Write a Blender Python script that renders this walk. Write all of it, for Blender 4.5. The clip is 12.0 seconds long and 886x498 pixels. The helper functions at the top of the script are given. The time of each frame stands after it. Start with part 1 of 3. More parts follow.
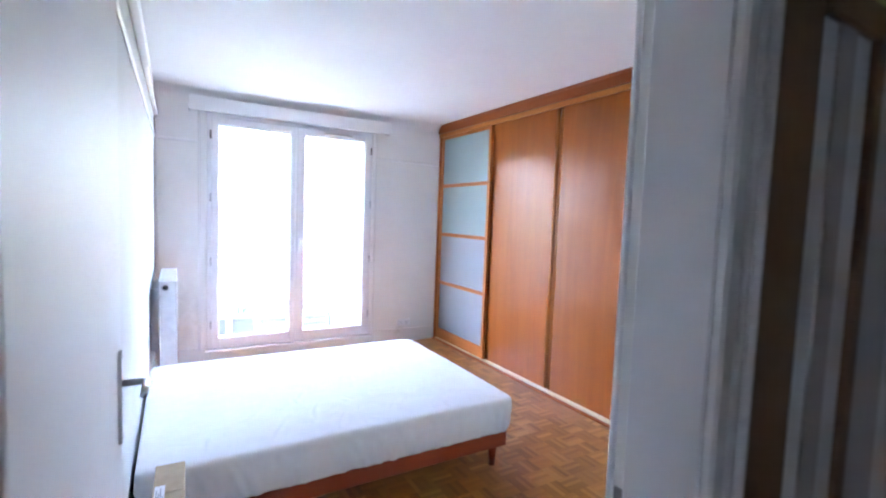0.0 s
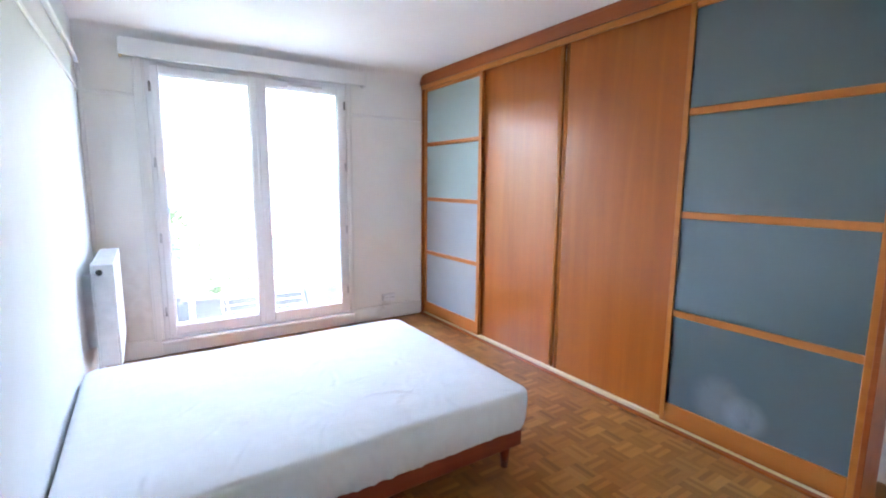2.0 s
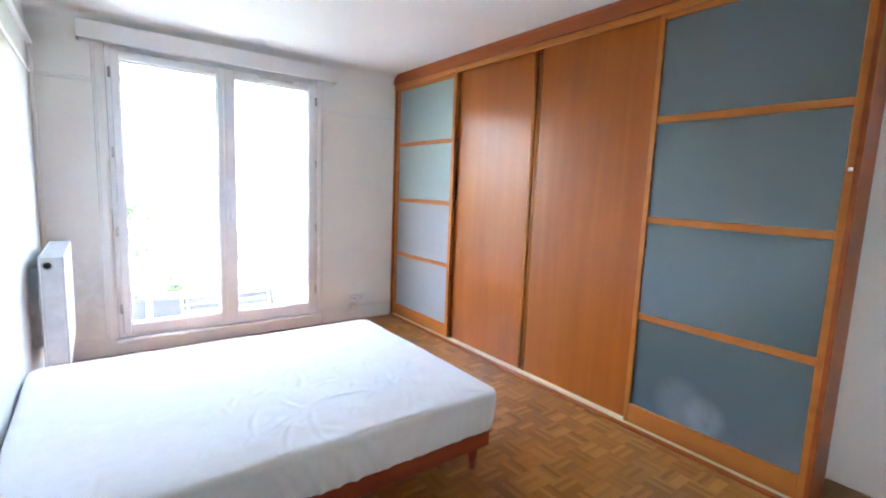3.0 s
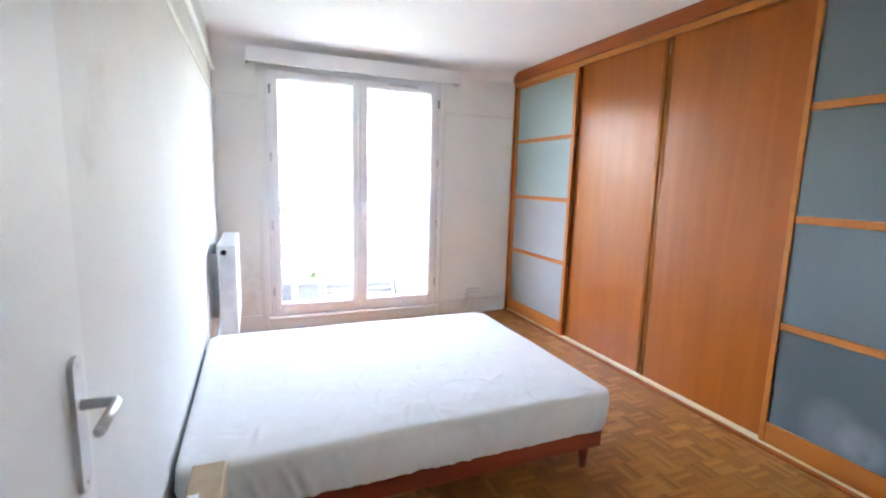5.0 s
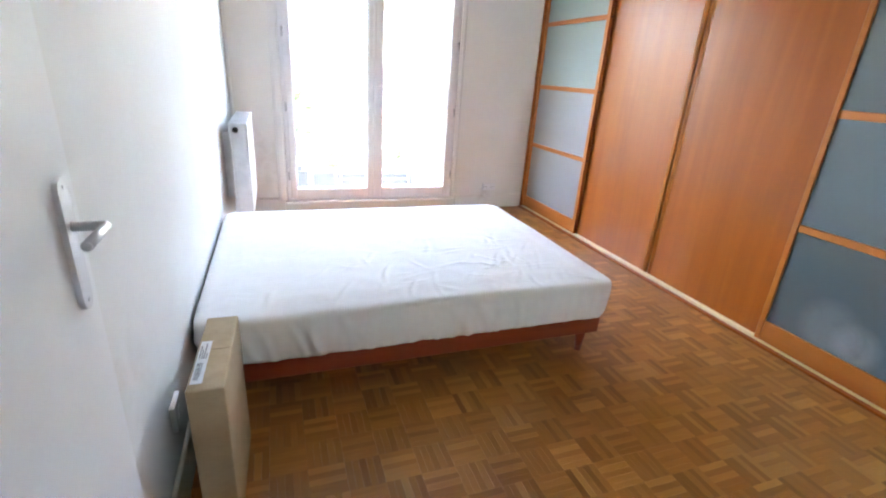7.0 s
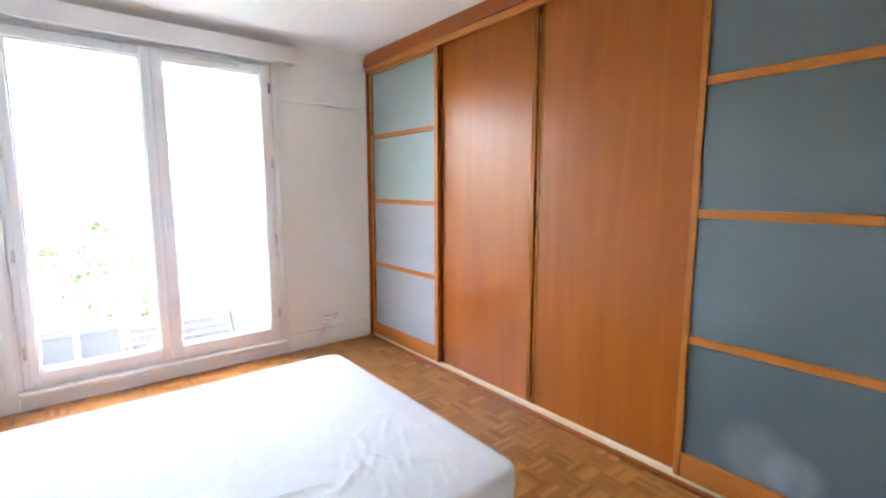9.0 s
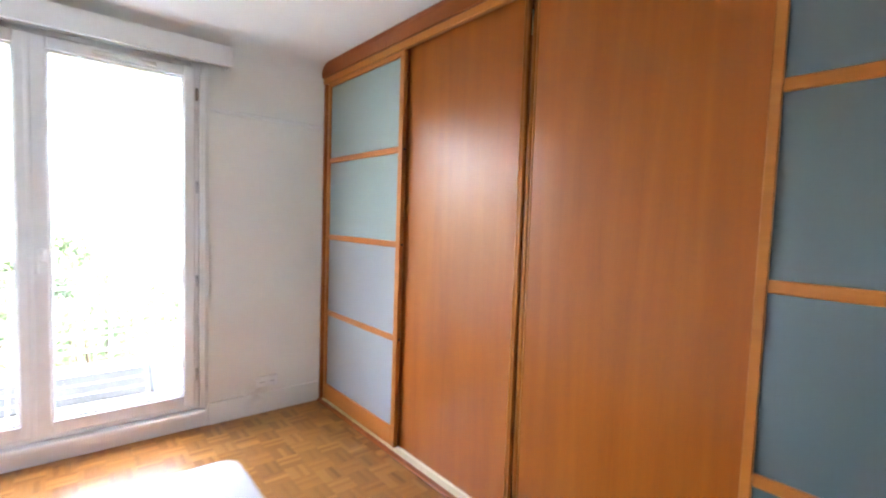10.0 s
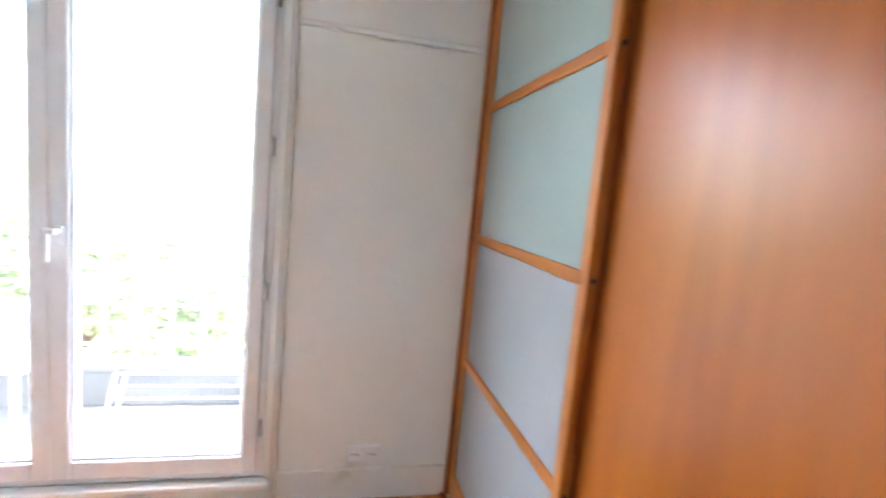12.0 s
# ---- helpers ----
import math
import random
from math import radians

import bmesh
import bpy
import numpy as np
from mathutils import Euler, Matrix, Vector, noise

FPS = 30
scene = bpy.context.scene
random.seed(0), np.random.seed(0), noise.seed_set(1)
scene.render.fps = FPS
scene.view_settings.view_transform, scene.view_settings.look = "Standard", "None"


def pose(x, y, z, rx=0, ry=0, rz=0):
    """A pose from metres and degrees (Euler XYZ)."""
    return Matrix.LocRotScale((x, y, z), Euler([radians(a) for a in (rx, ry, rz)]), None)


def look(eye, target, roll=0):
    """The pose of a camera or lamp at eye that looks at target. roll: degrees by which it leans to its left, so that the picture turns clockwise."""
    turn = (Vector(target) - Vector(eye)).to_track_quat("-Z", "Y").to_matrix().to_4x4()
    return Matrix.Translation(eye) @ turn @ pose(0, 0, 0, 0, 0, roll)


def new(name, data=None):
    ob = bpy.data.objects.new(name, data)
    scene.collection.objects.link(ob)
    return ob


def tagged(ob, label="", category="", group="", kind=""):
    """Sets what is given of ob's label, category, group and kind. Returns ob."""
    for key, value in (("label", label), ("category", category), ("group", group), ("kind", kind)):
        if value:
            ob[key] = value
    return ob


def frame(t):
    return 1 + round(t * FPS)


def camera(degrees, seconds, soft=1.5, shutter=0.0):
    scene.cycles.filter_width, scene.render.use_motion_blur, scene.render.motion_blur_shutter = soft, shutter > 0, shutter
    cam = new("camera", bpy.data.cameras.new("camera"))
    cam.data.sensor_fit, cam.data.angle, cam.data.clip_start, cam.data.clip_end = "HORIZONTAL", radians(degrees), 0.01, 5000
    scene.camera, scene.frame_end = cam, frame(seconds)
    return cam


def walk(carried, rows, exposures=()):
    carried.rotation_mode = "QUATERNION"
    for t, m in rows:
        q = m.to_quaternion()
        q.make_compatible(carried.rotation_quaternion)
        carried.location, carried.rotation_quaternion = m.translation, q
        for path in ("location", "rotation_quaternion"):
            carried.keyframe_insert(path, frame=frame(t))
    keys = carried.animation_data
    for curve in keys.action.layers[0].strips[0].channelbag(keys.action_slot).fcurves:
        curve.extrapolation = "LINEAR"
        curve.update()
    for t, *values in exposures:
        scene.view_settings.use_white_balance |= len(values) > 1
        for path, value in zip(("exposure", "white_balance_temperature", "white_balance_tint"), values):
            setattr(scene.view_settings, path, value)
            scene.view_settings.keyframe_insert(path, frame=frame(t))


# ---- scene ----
cam = camera(87.9, 12.0, 2.0, 0.5)
PATH = [
    (0, (0.11, -0.14, 1.452), (1.117, 1.582, 1.312), 2.1),
    (0.5, (0.247, -0.006, 1.443), (1.159, 1.769, 1.301), 0.9),
    (1, (0.334, 0.087, 1.426), (1.181, 1.887, 1.215), 0.4),
    (1.5, (0.325, 0.209, 1.399), (1.274, 1.945, 1.106), 0.6),
    (2, (0.288, 0.341, 1.41), (1.37, 1.999, 1.128), 0.5),
    (2.5, (0.28, 0.36, 1.393), (1.402, 1.997, 1.14), 1.8),
    (2.7, (0.289, 0.361, 1.384), (1.479, 1.948, 1.126), 2.3),
    (4.3, (0.271, 0.35, 1.397), (1.438, 1.948, 1.104), 1.5),
    (4.5, (0.268, 0.348, 1.406), (1.279, 2.037, 1.054), 1.1),
    (5, (0.245, 0.278, 1.398), (1.0, 2.106, 1.101), 1.6),
    (5.5, (0.246, 0.204, 1.384), (0.933, 2.048, 1.023), 3.3),
    (6, (0.259, 0.207, 1.338), (0.939, 1.993, 0.749), 5.3),
    (6.5, (0.287, 0.234, 1.301), (0.932, 1.983, 0.578), 4.0),
    (6.7, (0.289, 0.241, 1.302), (0.932, 1.991, 0.578), 3.7),
    (8.3, (0.458, 0.607, 1.371), (1.489, 2.25, 0.886), 2.9),
    (8.5, (0.502, 0.709, 1.343), (1.657, 2.283, 0.909), 1.0),
    (9, (0.689, 0.905, 1.353), (1.932, 2.451, 1.096), 0.0),
    (9.5, (0.965, 1.125, 1.39), (2.098, 2.758, 1.169), 0.8),
    (10, (1.272, 1.371, 1.403), (2.554, 2.901, 1.277), 2.0),
    (10.5, (1.666, 1.584, 1.432), (2.89, 3.157, 1.277), 0.3),
    (11, (1.909, 1.844, 1.435), (2.794, 3.625, 1.224), 5.7),
    (11.5, (2.091, 2.228, 1.452), (2.927, 4.032, 1.236), 6.4),
    (12, (2.207, 2.607, 1.422), (2.659, 4.542, 1.19), 5.3),
]
# exposure rows: seconds, stops, kelvin, tint
EXPOSURES = [(0.0, 6.14, 6000, 20), (1.5, 5.98, 6350, 17), (2.5, 5.94, 6700, 14), (5.0, 5.99, 7200, 15), (9.0, 5.96, 7450, 15), (12.0, 5.85, 7450, 14)]
SKY, DOOR_TURN = 0.15, -0.4
# end exposure
walk(cam, [(t, look(eye, target, roll)) for t, eye, target, roll in PATH], EXPOSURES)

# ---- world and light ----
world = bpy.data.worlds.new("overcast_day")
scene.world = world
world.use_nodes = True
wn = world.node_tree
sky = wn.nodes.new("ShaderNodeTexSky")
sky.sky_type = "NISHITA"
sky.sun_disc = False
sky.sun_elevation, sky.sun_rotation = radians(78), radians(180)
sky.dust_density, sky.air_density = 3.0, 1.0
wn.nodes["Background"].inputs["Strength"].default_value = SKY
wn.links.new(sky.outputs["Color"], wn.nodes["Background"].inputs["Color"])

sun = new("sun", bpy.data.lights.new("sun", "SUN"))
sun.data.energy, sun.data.angle, sun.data.color = 0.5, radians(20), (1.0, 0.96, 0.90)
sun.matrix_world = look((0, -0.208 * 30, 0.978 * 30), (0, 0, 0))

# ---- materials ----


def mat(name, rough=0.5, metal=0.0, spec=0.5):
    m = bpy.data.materials.new(name)
    m.use_nodes = True
    b = m.node_tree.nodes["Principled BSDF"]
    b.inputs["Roughness"].default_value = rough
    b.inputs["Metallic"].default_value = metal
    b.inputs["Specular IOR Level"].default_value = spec
    return m, m.node_tree, b


def coords(nt, scale=(1, 1, 1), kind="Object"):
    tc = nt.nodes.new("ShaderNodeTexCoord")
    mp = nt.nodes.new("ShaderNodeMapping")
    mp.inputs["Scale"].default_value = scale
    nt.links.new(tc.outputs[kind], mp.inputs["Vector"])
    return mp.outputs["Vector"]


def noise_tex(nt, vec, scale, detail=4.0, rough=0.55, dist=0.0):
    n = nt.nodes.new("ShaderNodeTexNoise")
    n.inputs["Scale"].default_value, n.inputs["Detail"].default_value = scale, detail
    n.inputs["Roughness"].default_value, n.inputs["Distortion"].default_value = rough, dist
    nt.links.new(vec, n.inputs["Vector"])
    return n.outputs["Fac"]


def ramp(nt, fac, stops):
    r = nt.nodes.new("ShaderNodeValToRGB")
    while len(r.color_ramp.elements) < len(stops):
        r.color_ramp.elements.new(0.5)
    for e, (p, c) in zip(r.color_ramp.elements, stops):
        e.position, e.color = p, (*c, 1)
    nt.links.new(fac, r.inputs["Fac"])
    return r.outputs["Color"]


def mix(nt, fac, a, b, blend="MIX"):
    m = nt.nodes.new("ShaderNodeMix")
    m.data_type, m.blend_type = "RGBA", blend
    if isinstance(fac, float):
        m.inputs[0].default_value = fac
    else:
        nt.links.new(fac, m.inputs[0])
    for k, v in ((6, a), (7, b)):
        if isinstance(v, tuple):
            m.inputs[k].default_value = (*v, 1)
        else:
            nt.links.new(v, m.inputs[k])
    return m.outputs[2]


def bump(nt, b, height, strength=0.2, dist=0.002):
    n = nt.nodes.new("ShaderNodeBump")
    n.inputs["Strength"].default_value, n.inputs["Distance"].default_value = strength, dist
    nt.links.new(height, n.inputs["Height"])
    nt.links.new(n.outputs["Normal"], b.inputs["Normal"])


def rough_var(nt, b, fac, lo, hi):
    r = nt.nodes.new("ShaderNodeMapRange")
    r.inputs["To Min"].default_value, r.inputs["To Max"].default_value = lo, hi
    nt.links.new(fac, r.inputs["Value"])
    nt.links.new(r.outputs["Result"], b.inputs["Roughness"])


def paint(name, col, dirt, rough=0.6, spec=0.4, relief=0.25, grain=90.0, smudges=()):
    """Painted plaster or wood: broad stains, fine roller grain."""
    m, nt, b = mat(name, rough, 0, spec)
    v = coords(nt)
    broad = noise_tex(nt, v, 1.7, 6.0, 0.6, 0.6)
    fine = noise_tex(nt, v, grain, 3.0)
    c = ramp(nt, broad, [(0.35, col), (0.75, dirt)])
    c = mix(nt, 0.05, c, ramp(nt, fine, [(0.3, dirt), (0.7, col)]))
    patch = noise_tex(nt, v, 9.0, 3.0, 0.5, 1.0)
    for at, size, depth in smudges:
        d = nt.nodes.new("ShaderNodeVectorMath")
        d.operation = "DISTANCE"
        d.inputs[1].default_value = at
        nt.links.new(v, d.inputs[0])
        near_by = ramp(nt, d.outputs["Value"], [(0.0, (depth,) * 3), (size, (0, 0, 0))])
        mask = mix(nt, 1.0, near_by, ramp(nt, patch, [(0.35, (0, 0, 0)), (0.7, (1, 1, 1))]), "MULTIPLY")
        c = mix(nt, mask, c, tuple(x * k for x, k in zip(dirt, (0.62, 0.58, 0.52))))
    nt.links.new(c, b.inputs["Base Color"])
    rough_var(nt, b, broad, rough - 0.08, rough + 0.08)
    bump(nt, b, fine, relief, 0.001)
    return m


def wood(name, light, mid, dark, rough=0.35, axis="z", scale=1.0, spec=0.5):
    """Straight-grained veneer, grain along the axis."""
    m, nt, b = mat(name, rough, 0, spec)
    s = {"z": (1, 1, 0.06), "y": (1, 0.06, 1), "x": (0.06, 1, 1)}[axis]
    v = coords(nt, s)
    g1 = noise_tex(nt, v, 9 * scale, 5.0, 0.55, 0.9)
    g2 = noise_tex(nt, v, 160 * scale, 3.0, 0.6)
    broad = noise_tex(nt, coords(nt), 1.3, 3.0)
    c = ramp(nt, g1, [(0.2, dark), (0.5, mid), (0.8, light)])
    c = mix(nt, 0.07, c, ramp(nt, g2, [(0.35, dark), (0.65, light)]))
    c = mix(nt, 0.3, c, ramp(nt, broad, [(0.3, dark), (0.7, light)]), "SOFT_LIGHT")
    nt.links.new(c, b.inputs["Base Color"])
    rough_var(nt, b, g2, rough - 0.02, rough + 0.04)
    bump(nt, b, g2, 0.02, 0.0005)
    return m


def plain(name, col, rough=0.4, metal=0.0, spec=0.5, var=0.06):
    m, nt, b = mat(name, rough, metal, spec)
    v = coords(nt)
    n = noise_tex(nt, v, 14.0, 5.0)
    d = tuple(x * (1 - 3 * var) for x in col)
    nt.links.new(ramp(nt, n, [(0.35, col), (0.8, d)]), b.inputs["Base Color"])
    rough_var(nt, b, noise_tex(nt, v, 60.0), max(rough - 0.06, 0.02), rough + 0.08)
    return m


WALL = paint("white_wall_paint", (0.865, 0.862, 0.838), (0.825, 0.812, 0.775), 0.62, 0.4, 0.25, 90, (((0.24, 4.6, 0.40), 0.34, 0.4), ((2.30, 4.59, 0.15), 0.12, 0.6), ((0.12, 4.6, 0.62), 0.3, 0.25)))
# west wall: white greyed down where window light would burn it out
WALL_GREYED = paint("greyed_satin_white_wall_paint", (0.71, 0.71, 0.70), (0.665, 0.66, 0.65), 0.72, 0.15, 0.3, 70, (((-0.045, 1.38, 1.43), 0.10, 0.6), ((-0.045, 1.45, 1.58), 0.16, 0.35), ((-0.045, 1.30, 0.55), 0.30, 0.3)))
CEIL = paint("ceiling_paint", (0.87, 0.86, 0.845), (0.84, 0.825, 0.805), 0.75)
TRIM = paint("white_trim_paint", (0.87, 0.87, 0.865), (0.81, 0.80, 0.78), 0.40, 0.5, 0.12)
FRAMEP = paint("grey_white_frame_paint", (0.84, 0.835, 0.845), (0.77, 0.765, 0.77), 0.45, 0.4, 0.12)
DOORP = paint("white_door_paint", (0.75, 0.755, 0.765), (0.70, 0.705, 0.715), 0.6, 0.2, 0.15, 60)
PVC = plain("white_window_paint", (0.88, 0.88, 0.90), 0.35, var=0.02)
CHERRY = wood("cherry_veneer", (0.438, 0.146, 0.0245), (0.382, 0.119, 0.0188), (0.308, 0.088, 0.0130), 0.285, "z", 1.0, 0.30)
CHERRY_Y = wood("cherry_rail", (0.53, 0.212, 0.046), (0.465, 0.174, 0.035), (0.385, 0.128, 0.023), 0.36, "y", 1.0, 0.4)
CHERRY_DK = wood("cherry_cornice", (0.40, 0.12, 0.026), (0.33, 0.09, 0.018), (0.26, 0.065, 0.012), 0.36, "y", 1.0, 0.4)
MAHOG = wood("mahogany_bed_wood", (0.40, 0.092, 0.023), (0.315, 0.066, 0.016), (0.22, 0.043, 0.010), 0.38, "x")
TRACK = plain("pale_track", (0.85, 0.76, 0.53), 0.35, var=0.03)
METAL = plain("satin_metal", (0.66, 0.66, 0.68), 0.42, 0.55)
STEEL = plain("dull_steel", (0.32, 0.31, 0.30), 0.5, 0.8)
BLACK = plain("black_plastic", (0.02, 0.02, 0.02), 0.45)
RADW = plain("white_enamel", (0.80, 0.80, 0.80), 0.30)
PLAST = plain("white_plastic", (0.78, 0.77, 0.73), 0.35)
DKWOOD = wood("dark_hall_wood", (0.31, 0.195, 0.10), (0.25, 0.15, 0.077), (0.19, 0.11, 0.055), 0.45, "z")
OLIVE = paint("olive_yellow_paint", (0.50, 0.44, 0.18), (0.44, 0.38, 0.15), 0.6)
GREYP = paint("grey_panel_paint", (0.85, 0.84, 0.84), (0.79, 0.78, 0.77), 0.5)
GREYD = paint("darker_grey_panel_paint", (0.58, 0.54, 0.52), (0.50, 0.46, 0.44), 0.5)
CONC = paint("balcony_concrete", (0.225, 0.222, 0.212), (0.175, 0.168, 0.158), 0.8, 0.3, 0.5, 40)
BLUEP = plain("pale_blue_plastic", (0.45, 0.58, 0.68), 0.4)
RAILW = plain("white_railing_paint", (0.80, 0.80, 0.80), 0.4)
BARK = plain("bark", (0.09, 0.06, 0.04), 0.85)
ROOF = plain("orange_roof_tile", (0.42, 0.17, 0.09), 0.8)
RENDER_W = plain("pale_house_render", (0.62, 0.58, 0.50), 0.8)
PANE_DK = plain("house_window_dark", (0.05, 0.06, 0.07), 0.1)
INK = plain("dark_ink", (0.12, 0.11, 0.13), 0.7)
PAPER = plain("white_label_paper", (0.75, 0.74, 0.76), 0.6)


def cardboard():
    m, nt, b = mat("brown_cardboard", 0.8, 0, 0.3)
    v = coords(nt)
    broad = noise_tex(nt, v, 6.0, 5.0)
    flute = noise_tex(nt, coords(nt, (1, 1, 12)), 30.0, 2.0)
    c = ramp(nt, broad, [(0.3, (0.47, 0.345, 0.205)), (0.75, (0.39, 0.275, 0.155))])
    c = mix(nt, 0.12, c, ramp(nt, flute, [(0.4, (0.30, 0.22, 0.13)), (0.6, (0.52, 0.40, 0.27))]))
    nt.links.new(c, b.inputs["Base Color"])
    bump(nt, b, flute, 0.15, 0.001)
    return m


def sheet_cloth():
    m, nt, b = mat("white_cotton_sheet", 0.85, 0, 0.2)
    v = coords(nt)
    weave = noise_tex(nt, v, 420.0, 2.0)
    crease = noise_tex(nt, coords(nt, (1.0, 1.5, 1.0)), 11.0, 5.0, 0.5, 0.6)
    nt.links.new(ramp(nt, crease, [(0.3, (0.85, 0.835, 0.815)), (0.7, (0.81, 0.795, 0.775))]), b.inputs["Base Color"])
    h = mix(nt, 0.12, crease, weave)
    bump(nt, b, h, 0.2, 0.004)
    b.inputs["Sheen Weight"].default_value = 0.1
    return m


def frosted(name, dark, light, pale_spots=()):
    """Etched glass drawn opaque, glossy skin; pale spots stand for a bag behind."""
    m, nt, b = mat(name, 0.2, 0, 0.8)
    v = coords(nt)
    c = ramp(nt, noise_tex(nt, v, 1.1, 3.0), [(0.3, dark), (0.7, light)])
    cloud = noise_tex(nt, v, 7.0, 3.0, 0.5, 0.8)
    for at, size, depth in pale_spots:
        d = nt.nodes.new("ShaderNodeVectorMath")
        d.operation = "DISTANCE"
        d.inputs[1].default_value = at
        nt.links.new(v, d.inputs[0])
        spot = ramp(nt, d.outputs["Value"], [(0.0, (depth,) * 3), (size * 0.55, (depth * 0.8,) * 3), (size, (0, 0, 0))])
        mask = mix(nt, 1.0, spot, ramp(nt, cloud, [(0.25, (0.3, 0.3, 0.3)), (0.55, (1, 1, 1))]), "MULTIPLY")
        c = mix(nt, mask, c, (0.46, 0.49, 0.52))
    nt.links.new(c, b.inputs["Base Color"])
    rough_var(nt, b, noise_tex(nt, v, 5.0, 5.0), 0.10, 0.18)
    bump(nt, b, noise_tex(nt, v, 250.0, 2.0), 0.03, 0.0005)
    return m


def clear_glass():
    m, nt, b = mat("clear_window_glass", 0.0, 0, 0.5)
    b.inputs["Transmission Weight"].default_value = 1.0
    b.inputs["IOR"].default_value = 1.02
    b.inputs["Base Color"].default_value = (0.98, 0.99, 0.985, 1)
    # a weak translucent layer adds the pale glare veil over the view outside
    veil = nt.nodes.new("ShaderNodeBsdfTranslucent")
    veil.inputs["Color"].default_value = (0.9, 0.92, 0.93, 1)
    blend = nt.nodes.new("ShaderNodeMixShader")
    nt.links.new(ramp(nt, noise_tex(nt, coords(nt), 3.0, 4.0), [(0.3, (0.003, 0.003, 0.003)), (0.7, (0.0055, 0.0055, 0.0055))]), blend.inputs[0])
    nt.links.new(b.outputs[0], blend.inputs[1])
    nt.links.new(veil.outputs[0], blend.inputs[2])
    out = [n for n in nt.nodes if n.type == "OUTPUT_MATERIAL"][0]
    nt.links.new(blend.outputs[0], out.inputs["Surface"])
    return m


def parquet(name, k, along):
    """Oiled oak fingers, each of its own tone, grain along their length."""
    m, nt, b = mat(name, 0.32, 0, 0.5)
    geo = nt.nodes.new("ShaderNodeNewGeometry")
    info = nt.nodes.new("ShaderNodeObjectInfo")
    add = nt.nodes.new("ShaderNodeMath")
    add.operation = "ADD"
    nt.links.new(geo.outputs["Random Per Island"], add.inputs[0])
    nt.links.new(info.outputs["Random"], add.inputs[1])
    fr = nt.nodes.new("ShaderNodeMath")
    fr.operation = "FRACT"
    nt.links.new(add.outputs[0], fr.inputs[0])
    tone = ramp(nt, fr.outputs[0], [(0.0, (0.26, 0.105, 0.026)), (0.3, (0.37, 0.163, 0.042)), (0.75, (0.43, 0.20, 0.056)), (1.0, (0.56, 0.29, 0.095))])
    grain = coords(nt, (1, 0.1, 1) if along == "y" else (0.1, 1, 1))
    shift = nt.nodes.new("ShaderNodeVectorMath")
    shift.operation = "ADD"
    nt.links.new(grain, shift.inputs[0])
    nt.links.new(info.outputs["Random"], shift.inputs[1])
    g = noise_tex(nt, shift.outputs[0], 120.0, 3.0, 0.5, 0.2)
    c = mix(nt, 0.22, tone, ramp(nt, g, [(0.3, (0.27, 0.11, 0.028)), (0.7, (0.47, 0.225, 0.066))]))
    # k dims one direction, putting the grain's turning sheen into the colour
    c = mix(nt, 1.0, c, (k * 1.09, k * 0.98, k * 0.87), "MULTIPLY")
    nt.links.new(c, b.inputs["Base Color"])
    rough_var(nt, b, noise_tex(nt, coords(nt), 3.0, 4.0), 0.24, 0.36)
    bump(nt, b, g, 0.03, 0.0004)
    return m


def foliage():
    m, nt, b = mat("green_leaves", 0.6, 0, 0.3)
    geo = nt.nodes.new("ShaderNodeNewGeometry")
    c = ramp(nt, geo.outputs["Random Per Island"], [(0.0, (0.07, 0.11, 0.05)), (0.5, (0.09, 0.13, 0.06)), (1.0, (0.11, 0.145, 0.07))])
    nt.links.new(c, b.inputs["Base Color"])
    return m


def lawn():
    m, nt, b = mat("far_ground", 0.9, 0, 0.2)
    v = coords(nt)
    n = noise_tex(nt, v, 0.06, 6.0)
    nt.links.new(ramp(nt, n, [(0.35, (0.04, 0.075, 0.022)), (0.55, (0.07, 0.10, 0.04)), (0.75, (0.14, 0.14, 0.11))]), b.inputs["Base Color"])
    return m


CARD, SHEET, GLASS, LEAF, LAWN = cardboard(), sheet_cloth(), clear_glass(), foliage(), lawn()
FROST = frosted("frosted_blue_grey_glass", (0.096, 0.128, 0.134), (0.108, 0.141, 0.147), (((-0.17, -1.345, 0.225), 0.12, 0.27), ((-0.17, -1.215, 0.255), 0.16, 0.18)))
# paler tones put into these panes stand for light contents behind the glass
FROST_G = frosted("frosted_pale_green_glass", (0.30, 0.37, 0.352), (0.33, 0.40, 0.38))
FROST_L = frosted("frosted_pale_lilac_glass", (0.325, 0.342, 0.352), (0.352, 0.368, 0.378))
# squares laid along y are darker: directional reflection held in the base colour
PARQ = (parquet("oak_mosaic_parquet", 0.88, "y"), parquet("oak_mosaic_parquet_across", 1.0, "x"))

# ---- mesh helpers ----


def box(bm, x0, x1, y0, y1, z0, z1, bevel=0.0, seg=1):
    g = bmesh.ops.create_cube(bm, size=1.0, matrix=Matrix.LocRotScale(((x0 + x1) / 2, (y0 + y1) / 2, (z0 + z1) / 2), None, (x1 - x0, y1 - y0, z1 - z0)))
    if bevel:
        bmesh.ops.bevel(bm, geom=list({e for v in g["verts"] for e in v.link_edges}), offset=bevel, segments=seg, profile=0.5, affect="EDGES")
    return bm


def rod(bm, a, b, r0, r1=None, n=12):
    a, b = Vector(a), Vector(b)
    m = Matrix.Translation((a + b) / 2) @ (b - a).to_track_quat("Z", "Y").to_matrix().to_4x4()
    bmesh.ops.create_cone(bm, cap_ends=True, segments=n, radius1=r0, radius2=r0 if r1 is None else r1, depth=(b - a).length, matrix=m)
    return bm


def boxes(*rows, bevel=0.0, seg=1):
    bm = bmesh.new()
    for r in rows:
        box(bm, *r, bevel=bevel, seg=seg)
    return bm


